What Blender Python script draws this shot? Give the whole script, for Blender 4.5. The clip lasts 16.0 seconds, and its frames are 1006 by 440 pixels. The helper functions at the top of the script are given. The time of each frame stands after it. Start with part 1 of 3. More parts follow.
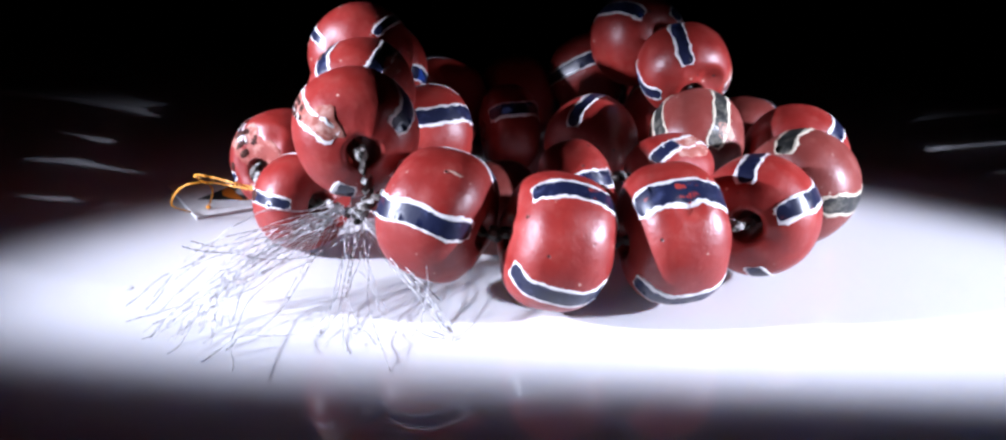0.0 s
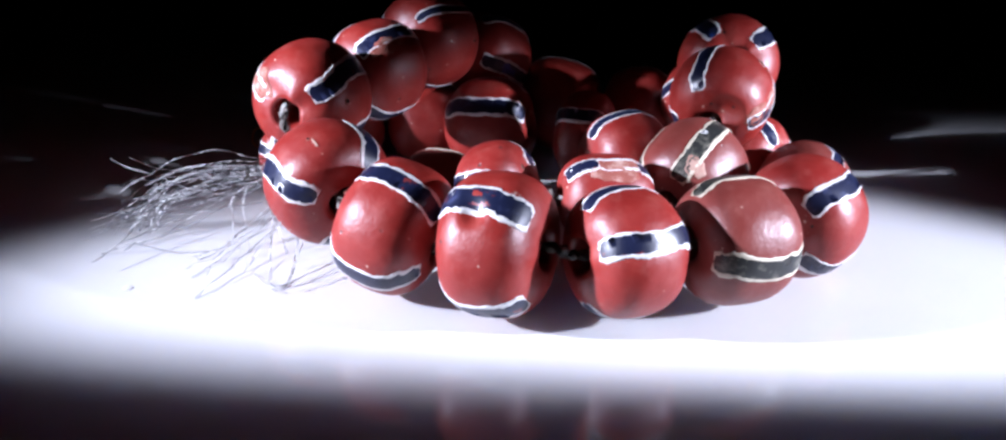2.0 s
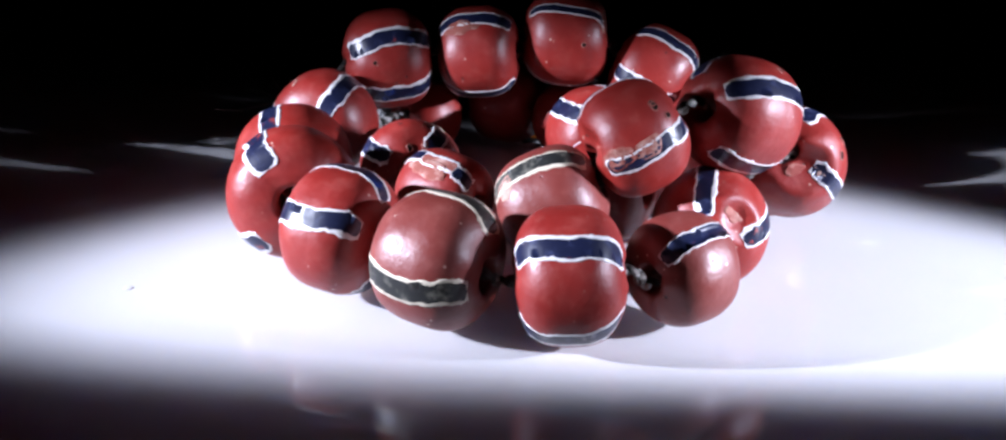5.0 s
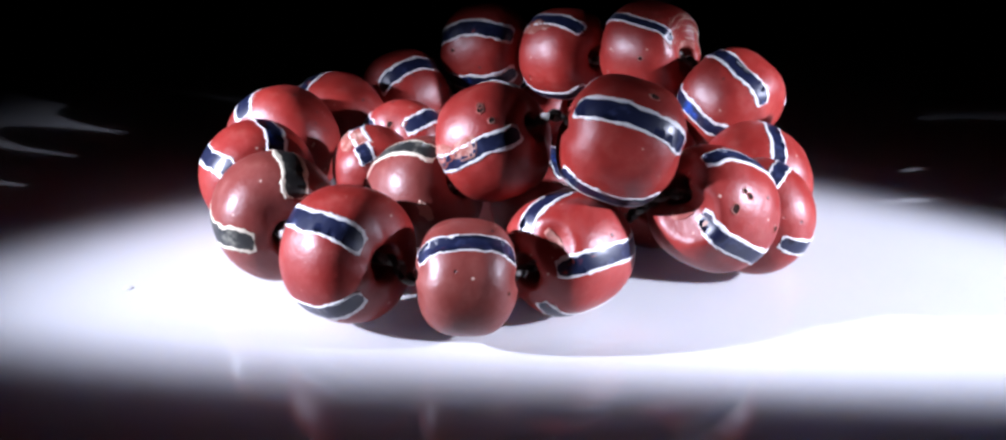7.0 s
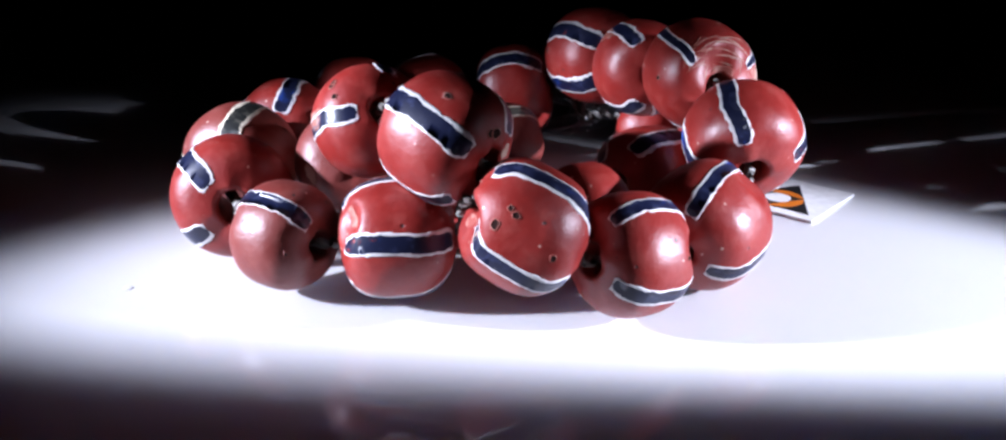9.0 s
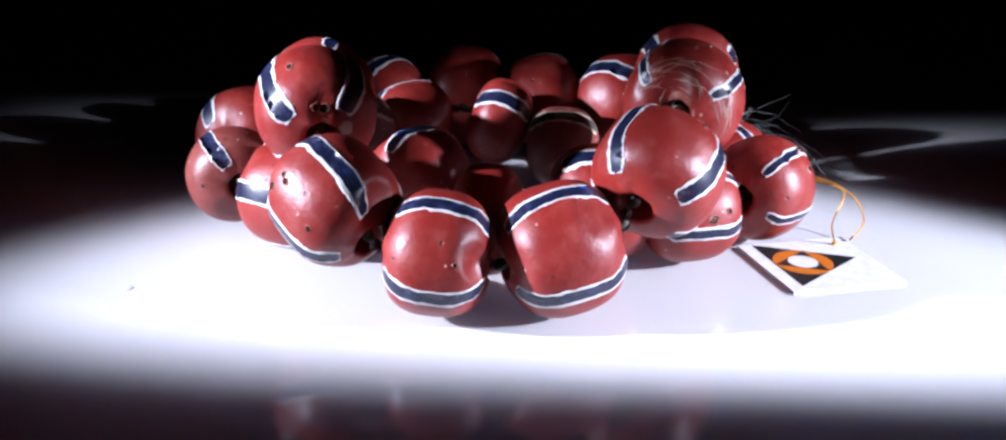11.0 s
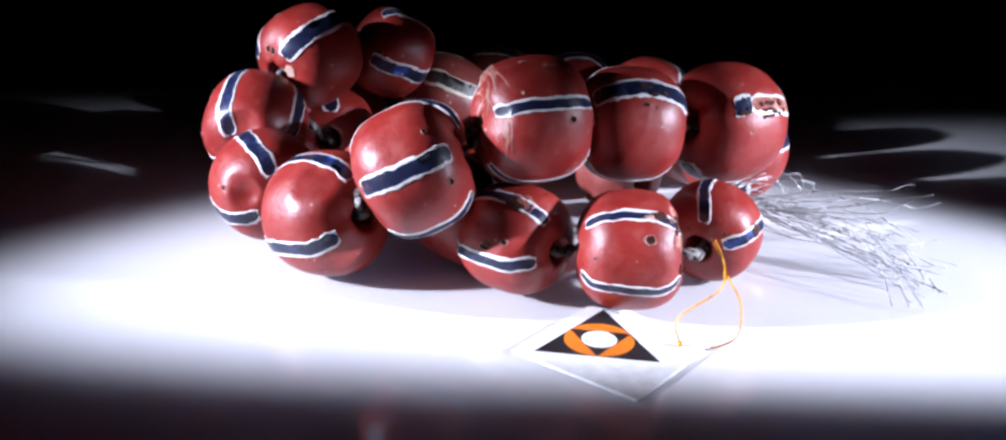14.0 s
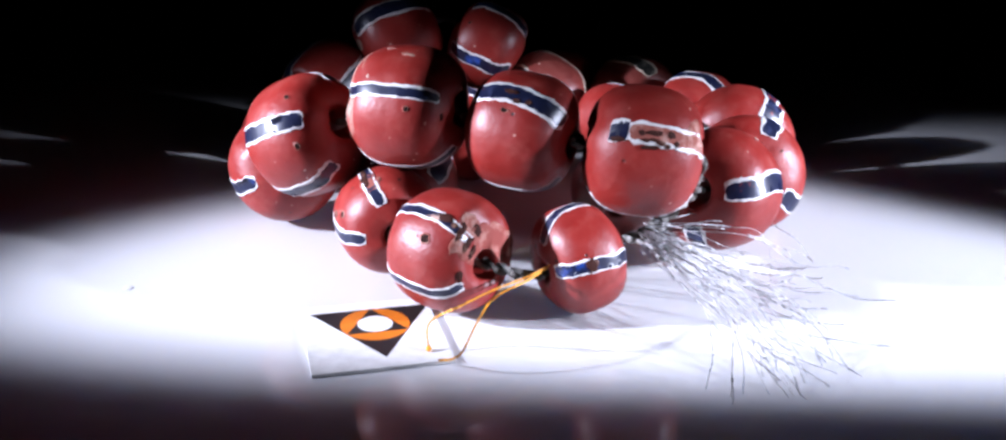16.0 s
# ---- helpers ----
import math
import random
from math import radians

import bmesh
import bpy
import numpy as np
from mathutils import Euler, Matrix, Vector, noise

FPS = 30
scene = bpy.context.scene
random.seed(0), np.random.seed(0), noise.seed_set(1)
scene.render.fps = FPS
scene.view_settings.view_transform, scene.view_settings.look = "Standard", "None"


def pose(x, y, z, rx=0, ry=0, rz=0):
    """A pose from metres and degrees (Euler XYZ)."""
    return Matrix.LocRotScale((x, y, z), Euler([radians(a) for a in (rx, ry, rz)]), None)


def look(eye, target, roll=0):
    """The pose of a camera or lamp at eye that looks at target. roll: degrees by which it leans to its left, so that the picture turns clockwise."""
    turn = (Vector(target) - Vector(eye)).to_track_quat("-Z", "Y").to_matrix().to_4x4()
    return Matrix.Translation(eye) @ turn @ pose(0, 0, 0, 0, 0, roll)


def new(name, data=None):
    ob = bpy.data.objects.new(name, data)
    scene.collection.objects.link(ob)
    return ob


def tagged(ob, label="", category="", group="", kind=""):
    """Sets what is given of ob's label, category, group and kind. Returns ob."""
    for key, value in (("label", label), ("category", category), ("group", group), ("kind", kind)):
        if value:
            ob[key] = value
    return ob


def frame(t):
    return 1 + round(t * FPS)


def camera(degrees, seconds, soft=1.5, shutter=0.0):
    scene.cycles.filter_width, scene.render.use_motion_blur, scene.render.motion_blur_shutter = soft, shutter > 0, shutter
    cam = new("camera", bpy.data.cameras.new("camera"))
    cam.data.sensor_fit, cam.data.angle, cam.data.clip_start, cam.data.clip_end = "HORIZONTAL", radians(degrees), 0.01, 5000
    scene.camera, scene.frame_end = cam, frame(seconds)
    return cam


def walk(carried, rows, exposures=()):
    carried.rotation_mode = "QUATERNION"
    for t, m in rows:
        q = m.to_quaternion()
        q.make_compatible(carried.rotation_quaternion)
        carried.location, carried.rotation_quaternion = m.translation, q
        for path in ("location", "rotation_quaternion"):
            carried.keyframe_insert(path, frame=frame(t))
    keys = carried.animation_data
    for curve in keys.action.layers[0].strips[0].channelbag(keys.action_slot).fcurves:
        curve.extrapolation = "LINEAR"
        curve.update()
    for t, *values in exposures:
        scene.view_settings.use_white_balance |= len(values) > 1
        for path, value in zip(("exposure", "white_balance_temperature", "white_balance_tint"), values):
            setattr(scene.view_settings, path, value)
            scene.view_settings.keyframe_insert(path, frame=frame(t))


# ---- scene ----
# ---- camera: it stands still, and the strand turns before it ----
EYE = Vector((0.0, -0.19, 0.0722))
PAN, DOWN, LEAN = radians(-0.833), radians(21.138), 1.474
AHEAD = Vector((math.sin(PAN) * math.cos(DOWN), math.cos(PAN) * math.cos(DOWN), -math.sin(DOWN)))
cam = camera(50.33, 16.0, soft=2.4)
walk(cam, [(0, look(EYE, EYE + AHEAD, LEAN)), (16, look(EYE, EYE + AHEAD, LEAN))])


def turned(t):
    """Degrees that the strand has turned at t seconds, clockwise from above."""
    s = t / 16
    return 17.85 * t - 3.432 * s * (1 - s)


TURN_ROWS = [(k / 2, pose(0, 0, 0, 0, 0, -turned(k / 2))) for k in range(33)]

# ---- world and lamps: a dark studio, two spot lamps at the sides ----
world = bpy.data.worlds.new("world")
world.use_nodes = True
world.node_tree.nodes["Background"].inputs[0].default_value = (0.02, 0.022, 0.03, 1)
world.node_tree.nodes["Background"].inputs[1].default_value = 0.02
scene.world = world
scene.view_settings.exposure = 0.0


def spot(name, eye, target, power, degrees, blend, radius, colour):
    data = bpy.data.lights.new(name, "SPOT")
    data.energy, data.spot_size, data.spot_blend, data.shadow_soft_size, data.color = power, radians(degrees), blend, radius, colour
    ob = new(name, data)
    ob.matrix_world = look(eye, target)
    return tagged(ob, "small focused studio spot lamp aimed at the beads", "lamp")


LAMP_W, LAMP_E = (-0.392, -0.136, 0.152), (0.422, -0.136, 0.152)
spot("spot_lamp", LAMP_W, (0.044, -0.009, 0.0), 33.8, 15.3, 0.62, 0.007, (0.765, 0.815, 1.05))
spot("spot_lamp", LAMP_E, (0.012, -0.013, 0.0), 32.8, 14.8, 0.62, 0.007, (0.765, 0.815, 1.05))

# ---- materials ----
def material(name):
    m = bpy.data.materials.new(name)
    m.use_nodes = True
    return m, m.node_tree.nodes, m.node_tree.links, m.node_tree.nodes["Principled BSDF"]


def ramp(nodes, links, source, stops):
    r = nodes.new("ShaderNodeValToRGB")
    while len(r.color_ramp.elements) < len(stops):
        r.color_ramp.elements.new(0.5)
    for e, (at, c) in zip(r.color_ramp.elements, stops):
        e.position, e.color = at, (*c, 1) if len(c) == 3 else c
    links.new(source, r.inputs[0])
    return r.outputs[0]


def grey(v):
    return (v, v, v)


def noise_tex(nodes, links, coords, scale, detail=4, rough=0.55):
    n = nodes.new("ShaderNodeTexNoise")
    n.inputs["Scale"].default_value, n.inputs["Detail"].default_value, n.inputs["Roughness"].default_value = scale, detail, rough
    links.new(coords, n.inputs["Vector"])
    return n.outputs["Fac"]


def mix(nodes, links, fac, a, b, mode="MIX"):
    m = nodes.new("ShaderNodeMix")
    m.data_type, m.blend_type = "RGBA", mode
    for socket, value in ((m.inputs[0], fac), (m.inputs[6], a), (m.inputs[7], b)):
        if isinstance(value, bpy.types.NodeSocket):
            links.new(value, socket)
        else:
            socket.default_value = value if isinstance(value, float) else (*value, 1)
    return m.outputs[2]


def bump(nodes, links, height, strength, distance, bsdf):
    b = nodes.new("ShaderNodeBump")
    b.inputs["Strength"].default_value, b.inputs["Distance"].default_value = strength, distance
    links.new(height, b.inputs["Height"])
    links.new(b.outputs[0], bsdf.inputs["Normal"])


def coords_of(nodes):
    return nodes.new("ShaderNodeTexCoord").outputs["Object"]


def make_red(name, deep, bright, dust):
    """Opaque pressed red glass: worn, softly glossy, with pin-holes and pale dust in them."""
    m, nodes, links, bsdf = material(name)
    co = coords_of(nodes)
    cloud = noise_tex(nodes, links, co, 130, 5, 0.6)
    colour = ramp(nodes, links, cloud, [(0.3, deep), (0.7, bright)])
    tint = nodes.new("ShaderNodeObjectInfo").outputs["Random"]
    colour = mix(nodes, links, ramp(nodes, links, tint, [(0.0, grey(0.0)), (1.0, grey(0.35))]), colour, tuple(v * 0.72 for v in deep))
    # pale specks, pin-holes with their inner shade put in as dark colour, and dusty wear
    v = nodes.new("ShaderNodeTexVoronoi")
    v.inputs["Scale"].default_value = 620
    links.new(co, v.inputs["Vector"])
    speck = ramp(nodes, links, v.outputs["Distance"], [(0.0, grey(1.0)), (0.1, grey(1.0)), (0.17, grey(0.0))])
    where = ramp(nodes, links, noise_tex(nodes, links, co, 210, 3), [(0.57, grey(0.0)), (0.63, grey(1.0))])
    specks = mix(nodes, links, 1.0, speck, where, "MULTIPLY")
    colour = mix(nodes, links, mix(nodes, links, 1.0, specks, grey(dust), "MULTIPLY"), colour, (0.6, 0.42, 0.34))
    w = nodes.new("ShaderNodeTexVoronoi")
    w.inputs["Scale"].default_value = 330
    links.new(co, w.inputs["Vector"])
    hole = ramp(nodes, links, w.outputs["Distance"], [(0.0, grey(1.0)), (0.07, grey(1.0)), (0.11, grey(0.0))])
    there = ramp(nodes, links, noise_tex(nodes, links, co, 120, 2), [(0.53, grey(0.0)), (0.58, grey(1.0))])
    holes = mix(nodes, links, 1.0, hole, there, "MULTIPLY")
    colour = mix(nodes, links, holes, colour, (0.03, 0.012, 0.01))
    veil = ramp(nodes, links, noise_tex(nodes, links, co, 300, 6, 0.7), [(0.5, grey(0.0)), (0.8, grey(0.16))])
    colour = mix(nodes, links, veil, colour, (0.46, 0.2, 0.16))
    links.new(colour, bsdf.inputs["Base Color"])
    gloss = ramp(nodes, links, noise_tex(nodes, links, co, 240, 5), [(0.3, grey(0.34)), (0.75, grey(0.55))])
    links.new(gloss, bsdf.inputs["Roughness"])
    bsdf.inputs["Specular IOR Level"].default_value = 0.5
    height = mix(nodes, links, 0.6, noise_tex(nodes, links, co, 420, 5, 0.6), holes, "SUBTRACT")
    bump(nodes, links, height, 0.5, 0.0003, bsdf)
    return m


def make_band(name, base, worn, amount, rough, flecks=()):
    """Inlaid or broken glass: base colour, worn tone, and flecks of other tones (tone, noise scale, from, to)."""
    m, nodes, links, bsdf = material(name)
    co = coords_of(nodes)
    fac = ramp(nodes, links, noise_tex(nodes, links, co, 420, 6, 0.65), [(0.62 - amount, grey(0.0)), (0.72, grey(0.85))])
    shade = ramp(nodes, links, noise_tex(nodes, links, co, 180, 3), [(0.3, tuple(v * 0.8 for v in base)), (0.7, base)])
    colour = mix(nodes, links, fac, shade, worn)
    for tone, size, low, high in flecks:
        f = ramp(nodes, links, noise_tex(nodes, links, co, size, 5, 0.6), [(low, grey(0.0)), (high, grey(0.9))])
        colour = mix(nodes, links, f, colour, tone)
    links.new(colour, bsdf.inputs["Base Color"])
    bsdf.inputs["Roughness"].default_value = rough
    bump(nodes, links, noise_tex(nodes, links, co, 700, 4), 0.2, 0.0002, bsdf)
    return m


RED = make_red("red_glass", (0.182, 0.012, 0.0095), (0.262, 0.021, 0.015), 0.75)
RED_DUSTY = make_red("dusty_red_glass", (0.148, 0.024, 0.019), (0.19, 0.04, 0.031), 1.0)
WHITE = make_band("white_inlay", (0.68, 0.67, 0.66), (0.5, 0.42, 0.38), 0.02, 0.35, (((0.25, 0.04, 0.03), 330, 0.68, 0.71),))
NAVY = make_band("navy_inlay", (0.008, 0.011, 0.034), (0.045, 0.055, 0.12), 0.08, 0.33, (((0.02, 0.075, 0.36), 155, 0.62, 0.72), ((0.2, 0.03, 0.025), 260, 0.66, 0.7)))
CREAM = make_band("cream_inlay", (0.6, 0.54, 0.42), (0.35, 0.3, 0.22), 0.1, 0.4)
BLACK = make_band("black_inlay", (0.018, 0.019, 0.018), (0.2, 0.19, 0.15), 0.12, 0.4)
PLAIN = {}


def plain(name, colour, rough=0.5):
    if name not in PLAIN:
        m, nodes, links, bsdf = material(name)
        co = coords_of(nodes)
        f = noise_tex(nodes, links, co, 500, 4)
        links.new(ramp(nodes, links, f, [(0.3, tuple(v * 0.8 for v in colour)), (0.7, colour)]), bsdf.inputs["Base Color"])
        bsdf.inputs["Roughness"].default_value = rough
        PLAIN[name] = m
    return PLAIN[name]


def make_table():
    """Glossy white acrylic with faint wiping marks."""
    m, nodes, links, bsdf = material("white_acrylic")
    co = coords_of(nodes)
    links.new(ramp(nodes, links, noise_tex(nodes, links, co, 9, 5), [(0.3, (0.62, 0.62, 0.63)), (0.7, (0.66, 0.66, 0.67))]), bsdf.inputs["Base Color"])
    links.new(ramp(nodes, links, noise_tex(nodes, links, co, 30, 5), [(0.3, grey(0.03)), (0.8, grey(0.08))]), bsdf.inputs["Roughness"])
    bsdf.inputs["Specular IOR Level"].default_value = 0.22
    bsdf.inputs["Subsurface Weight"].default_value = 0.25
    bsdf.inputs["Subsurface Radius"].default_value = (0.8, 0.9, 1.1)
    bsdf.inputs["Subsurface Scale"].default_value = 0.035
    return m


TABLE = make_table()


# ---- the studio ----
def mesh_object(name, bm, mat, parent=None, label="", smooth=False):
    me = bpy.data.meshes.new(name)
    bm.to_mesh(me)
    bm.free()
    for one in mat if isinstance(mat, (list, tuple)) else [mat]:
        me.materials.append(one)
    if smooth:
        me.polygons.foreach_set("use_smooth", [True] * len(me.polygons))
    ob = new(name, me)
    ob.parent = parent
    return tagged(ob, label) if label else ob


def part(name, bm, mat, parent, label="", smooth=True):
    return mesh_object(name, bm, mat, parent, label, smooth)


def box(bm, lo, hi):
    res = bmesh.ops.create_cube(bm, size=1)
    for v in res["verts"]:
        v.co = Vector([lo[k] + (v.co[k] + 0.5) * (hi[k] - lo[k]) for k in range(3)])
    return res


def studio():
    bm = bmesh.new()
    box(bm, (-1.6, -1.2, -0.02), (1.6, 1.6, 0.0))
    tagged(mesh_object("tabletop", bm, TABLE), "glossy white acrylic tabletop under a pool of light", "tabletop", kind="structure")
    dark = plain("black_drape", (0.006, 0.006, 0.007), 0.9)
    for name, lo, hi in (("wall_north", (-2, 1.62, -0.8), (2, 1.68, 2)), ("wall_south", (-2, -2.06, -0.8), (2, -2, 2)),
                         ("wall_west", (-2.06, -2, -0.8), (-2, 1.68, 2)), ("wall_east", (2, -2, -0.8), (2.06, 1.68, 2)),
                         ("ceiling", (-2.06, -2.06, 2.0), (2.06, 1.68, 2.06)), ("floor", (-2.06, -2.06, -0.86), (2.06, 1.68, -0.8))):
        bm = bmesh.new()
        box(bm, lo, hi)
        tagged(mesh_object(name, bm, dark), "unlit black-draped studio " + name.split("_")[0], name.split("_")[0], kind="structure")

    # unseen black cards added beside the lamps cut the light off in front of the strand
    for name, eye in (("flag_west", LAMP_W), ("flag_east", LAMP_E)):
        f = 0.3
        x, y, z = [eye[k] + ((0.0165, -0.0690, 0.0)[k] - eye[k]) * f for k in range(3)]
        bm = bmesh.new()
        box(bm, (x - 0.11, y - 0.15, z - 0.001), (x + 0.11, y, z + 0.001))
        tagged(mesh_object(name, bm, dark), "unseen black card added to shade the table's near edge", "flag", kind="structure")
    # more added, unseen upright black cards stop low rays running on past the beads
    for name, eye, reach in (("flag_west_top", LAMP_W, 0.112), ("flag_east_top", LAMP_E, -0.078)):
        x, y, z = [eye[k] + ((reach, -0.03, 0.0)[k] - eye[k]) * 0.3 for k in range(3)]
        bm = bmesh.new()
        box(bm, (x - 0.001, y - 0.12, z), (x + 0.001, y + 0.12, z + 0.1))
        tagged(mesh_object(name, bm, dark), "unseen black card added to stop stray lamp light", "flag", kind="structure")


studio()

# ---- the strand of beads ----
strand = tagged(new("bead_strand"), "coiled strand of red striped glass trade beads on white acrylic", "necklace")
RIM = 0.30


def surface(shape, s, phi, lift=0.0):
    """A point of a bead's skin, along its axis z: s from -1 to 1 between the rims of the bore, phi in radians round the axis."""
    r, a, n, seed = shape["r"], shape["a"], shape["n"], shape["seed"]
    top = math.acos(RIM ** (n / 2))
    b = s * top
    rad = (r + lift) * math.cos(b) ** (2 / n)
    u = (a + lift) * math.copysign(abs(math.sin(b)) ** (2 / n), b)
    d = Vector((math.cos(phi) * rad, math.sin(phi) * rad, u))
    k = noise.noise(d * 70 + Vector((seed * 7.3, 0, 0))) * 0.035 + noise.noise(d * 190 + Vector((0, seed * 3.1, 0))) * 0.008
    d.x, d.y = d.x * (1 + k), d.y * (1 + k)
    d.z += u * noise.noise(Vector((math.cos(phi), math.sin(phi), math.copysign(2, u) + seed)) * 1.3) * 0.08
    for at, turn, size, depth in shape["dents"]:
        q = Vector((math.cos(radians(turn)) * r * math.cos(at * top) ** (2 / n), math.sin(radians(turn)) * r * math.cos(at * top) ** (2 / n),
                    a * math.copysign(abs(math.sin(at * top)) ** (2 / n), at)))
        f = max(0.0, 1 - (d - q).length * (1 + 0.6 * noise.noise(d * 200 + Vector((0, 0, turn)))) / size)
        d -= q.normalized() * depth * f * f * (3 - 2 * f)
    return d


def bead(centre, axis, r, a, stripes, dents=(), pits=(), scars=(), scratches=(), n=2.7, dusty=False, seed=0, label=""):
    """One pressed glass bead with its bore; stripes: (s0, phi0, s1, phi1, half width in degrees, look) from end to end."""
    shape = {"r": r, "a": a, "n": n, "seed": seed, "dents": dents}
    around, along = 96, 44
    bm = bmesh.new()
    rows = []
    for i in range(along + 1):
        s = -1 + 2 * i / along
        rows.append([bm.verts.new(surface(shape, s, math.tau * k / around)) for k in range(around)])
    # the bore: a rounded lip and a straight tube
    lip = []
    for sign in (1, -1):
        ring = rows[-1] if sign > 0 else rows[0]
        for rad, inset in ((0.88, 0.05), (0.8, 0.2), (0.72, 0.6)):
            lip.append((sign, [bm.verts.new(Vector((v.co.x * rad, v.co.y * rad, v.co.z - sign * a * inset))) for v in ring]))
    chain = [q for sign, q in reversed(lip) if sign < 0] + rows + [q for sign, q in lip if sign > 0]
    for lo, hi in zip(chain, chain[1:]):
        for k in range(around):
            bm.faces.new((lo[k], lo[(k + 1) % around], hi[(k + 1) % around], hi[k]))
    lo, hi = chain[-1], chain[0]
    for k in range(around):
        bm.faces.new((lo[k], lo[(k + 1) % around], hi[(k + 1) % around], hi[k]))
    body = part("bead", bm, RED_DUSTY if dusty else RED, strand, label)
    body.matrix_basis = Matrix.LocRotScale(Vector(centre), frame_of(axis).to_quaternion(), None)
    for index, stripe in enumerate(stripes):
        inlay(shape, stripe, body, seed * 10 + index)
    for index, (s, phi, size) in enumerate(pits):
        pit(shape, s, phi, size, body, seed * 10 + index)
    for index, scar in enumerate(scars):
        scuff(shape, scar, body, seed * 10 + index)
    if scratches:
        whorl(shape, scratches, body, seed)
    return body


def frame_of(axis):
    """Axes of a bead: z along its bore, x as level as can be."""
    z = Vector(axis).normalized()
    x = Vector((0, 0, 1)).cross(z)
    x = x.normalized() if x.length > 1e-4 else Vector((1, 0, 0))
    return Matrix((x, z.cross(x), z)).transposed()


def pit(shape, s, phi, size, body, seed):
    """A burst bubble in the glass: a patch coloured dark as a hollow's shade, round but uneven, inside a worn lip."""
    bm = bmesh.new()
    top = math.acos(RIM ** (shape["n"] / 2))
    rad = shape["r"] * math.cos(s * top) ** (2 / shape["n"])
    rings = []
    for level, lift in ((1.75, -0.00008), (1.5, 0.00007), (1.15, 0.00012), (1.0, 0.00005), (0.5, 0.00004)):
        ring = []
        for k in range(18):
            w = math.tau * k / 18
            f = level * size * (1 + 0.3 * noise.noise(Vector((math.cos(w) * 1.3, math.sin(w) * 1.3, seed * 3.3))) + 0.12 * noise.noise(Vector((math.cos(w) * 4, math.sin(w) * 4, seed))))
            ring.append(bm.verts.new(surface(shape, max(-1.0, min(1.0, s + f * math.cos(w) / (shape["a"] * top))), radians(phi) + f * math.sin(w) / rad, lift)))
        rings.append(ring)
    for level, (lo, hi) in enumerate(zip(rings, rings[1:])):
        for k in range(18):
            bm.faces.new((lo[k], lo[(k + 1) % 18], hi[(k + 1) % 18], hi[k])).material_index = (0, 1, 2, 2)[level]
    bm.faces.new(rings[-1]).material_index = 2
    bmesh.ops.recalc_face_normals(bm, faces=bm.faces)
    return part("pit", bm, [RED, WORN, PIT], body, "burst bubble with its inner shade painted dark")


def scuff(shape, scar, body, seed):
    """A chipped or rubbed patch with a ragged outline: (s, phi, size, stretch along the bore, kind)."""
    s, phi, size, stretch, kind = scar
    top = math.acos(RIM ** (shape["n"] / 2))
    rad = shape["r"] * math.cos(s * top) ** (2 / shape["n"])
    bm = bmesh.new()
    rings = []
    proud = 0.0001 if kind == "gouge" else 0.0
    for level, lift in ((1.0, -0.0001), (0.93, 0.00009), (0.7, 0.00005), (0.4, 0.00009)):
        ring = []
        for k in range(28):
            w = math.tau * k / 28
            f = level * size * (1 + 0.45 * noise.noise(Vector((math.cos(w) * 1.6, math.sin(w) * 1.6, seed * 3.7))) + 0.2 * noise.noise(Vector((math.cos(w) * 5, math.sin(w) * 5, seed))))
            ds = f * stretch * math.cos(w) / (shape["a"] * top)
            dp = f / stretch * math.sin(w) / rad
            rough = lift + (proud if lift > 0 else 0) + (0.00004 * noise.noise(Vector((k, level * 9, seed))) if lift > 0 else 0)
            ring.append(bm.verts.new(surface(shape, max(-1, min(1, s + ds)), radians(phi) + dp, rough)))
        rings.append(ring)
    for lo, hi in zip(rings, rings[1:]):
        for k in range(28):
            bm.faces.new((lo[k], lo[(k + 1) % 28], hi[(k + 1) % 28], hi[k]))
    bm.faces.new(rings[-1])
    bmesh.ops.recalc_face_normals(bm, faces=bm.faces)
    return part("chip", bm, SCARS[kind], body, "rough chipped patch")


def whorl(shape, scratches, body, seed):
    """Fine pale scratches that run round the bore: (how many, s from, s to, phi from, phi to)."""
    count, s0, s1, p0, p1 = scratches
    rng = random.Random(seed)
    bm = bmesh.new()
    for k in range(count):
        s, phi, sweep = rng.uniform(s0, s1), rng.uniform(p0, p1), rng.uniform(14, 48)
        drift, width = rng.gauss(0.0, 0.10), rng.uniform(0.006, 0.018)
        rows = []
        for i in range(11):
            f = i / 10
            at = s + drift * f + 0.02 * noise.noise(Vector((f * 4, k * 3.7, seed)))
            half = width * math.sin(math.pi * (0.04 + 0.92 * f)) * (1 + 0.5 * noise.noise(Vector((f * 9, k, 0))))
            turn = radians(phi + sweep * f)
            rows.append([bm.verts.new(surface(shape, max(-1.0, min(1.0, at + side * half)), turn, lift)) for side, lift in ((-1, -0.00004), (0, 0.00007), (1, -0.00004))])
        for lo, hi in zip(rows, rows[1:]):
            for j in range(2):
                bm.faces.new((lo[j], lo[j + 1], hi[j + 1], hi[j]))
    bmesh.ops.recalc_face_normals(bm, faces=bm.faces)
    return part("scratch_whorl", bm, SCARS["pale"], body, "fine pale scratches round the bore")


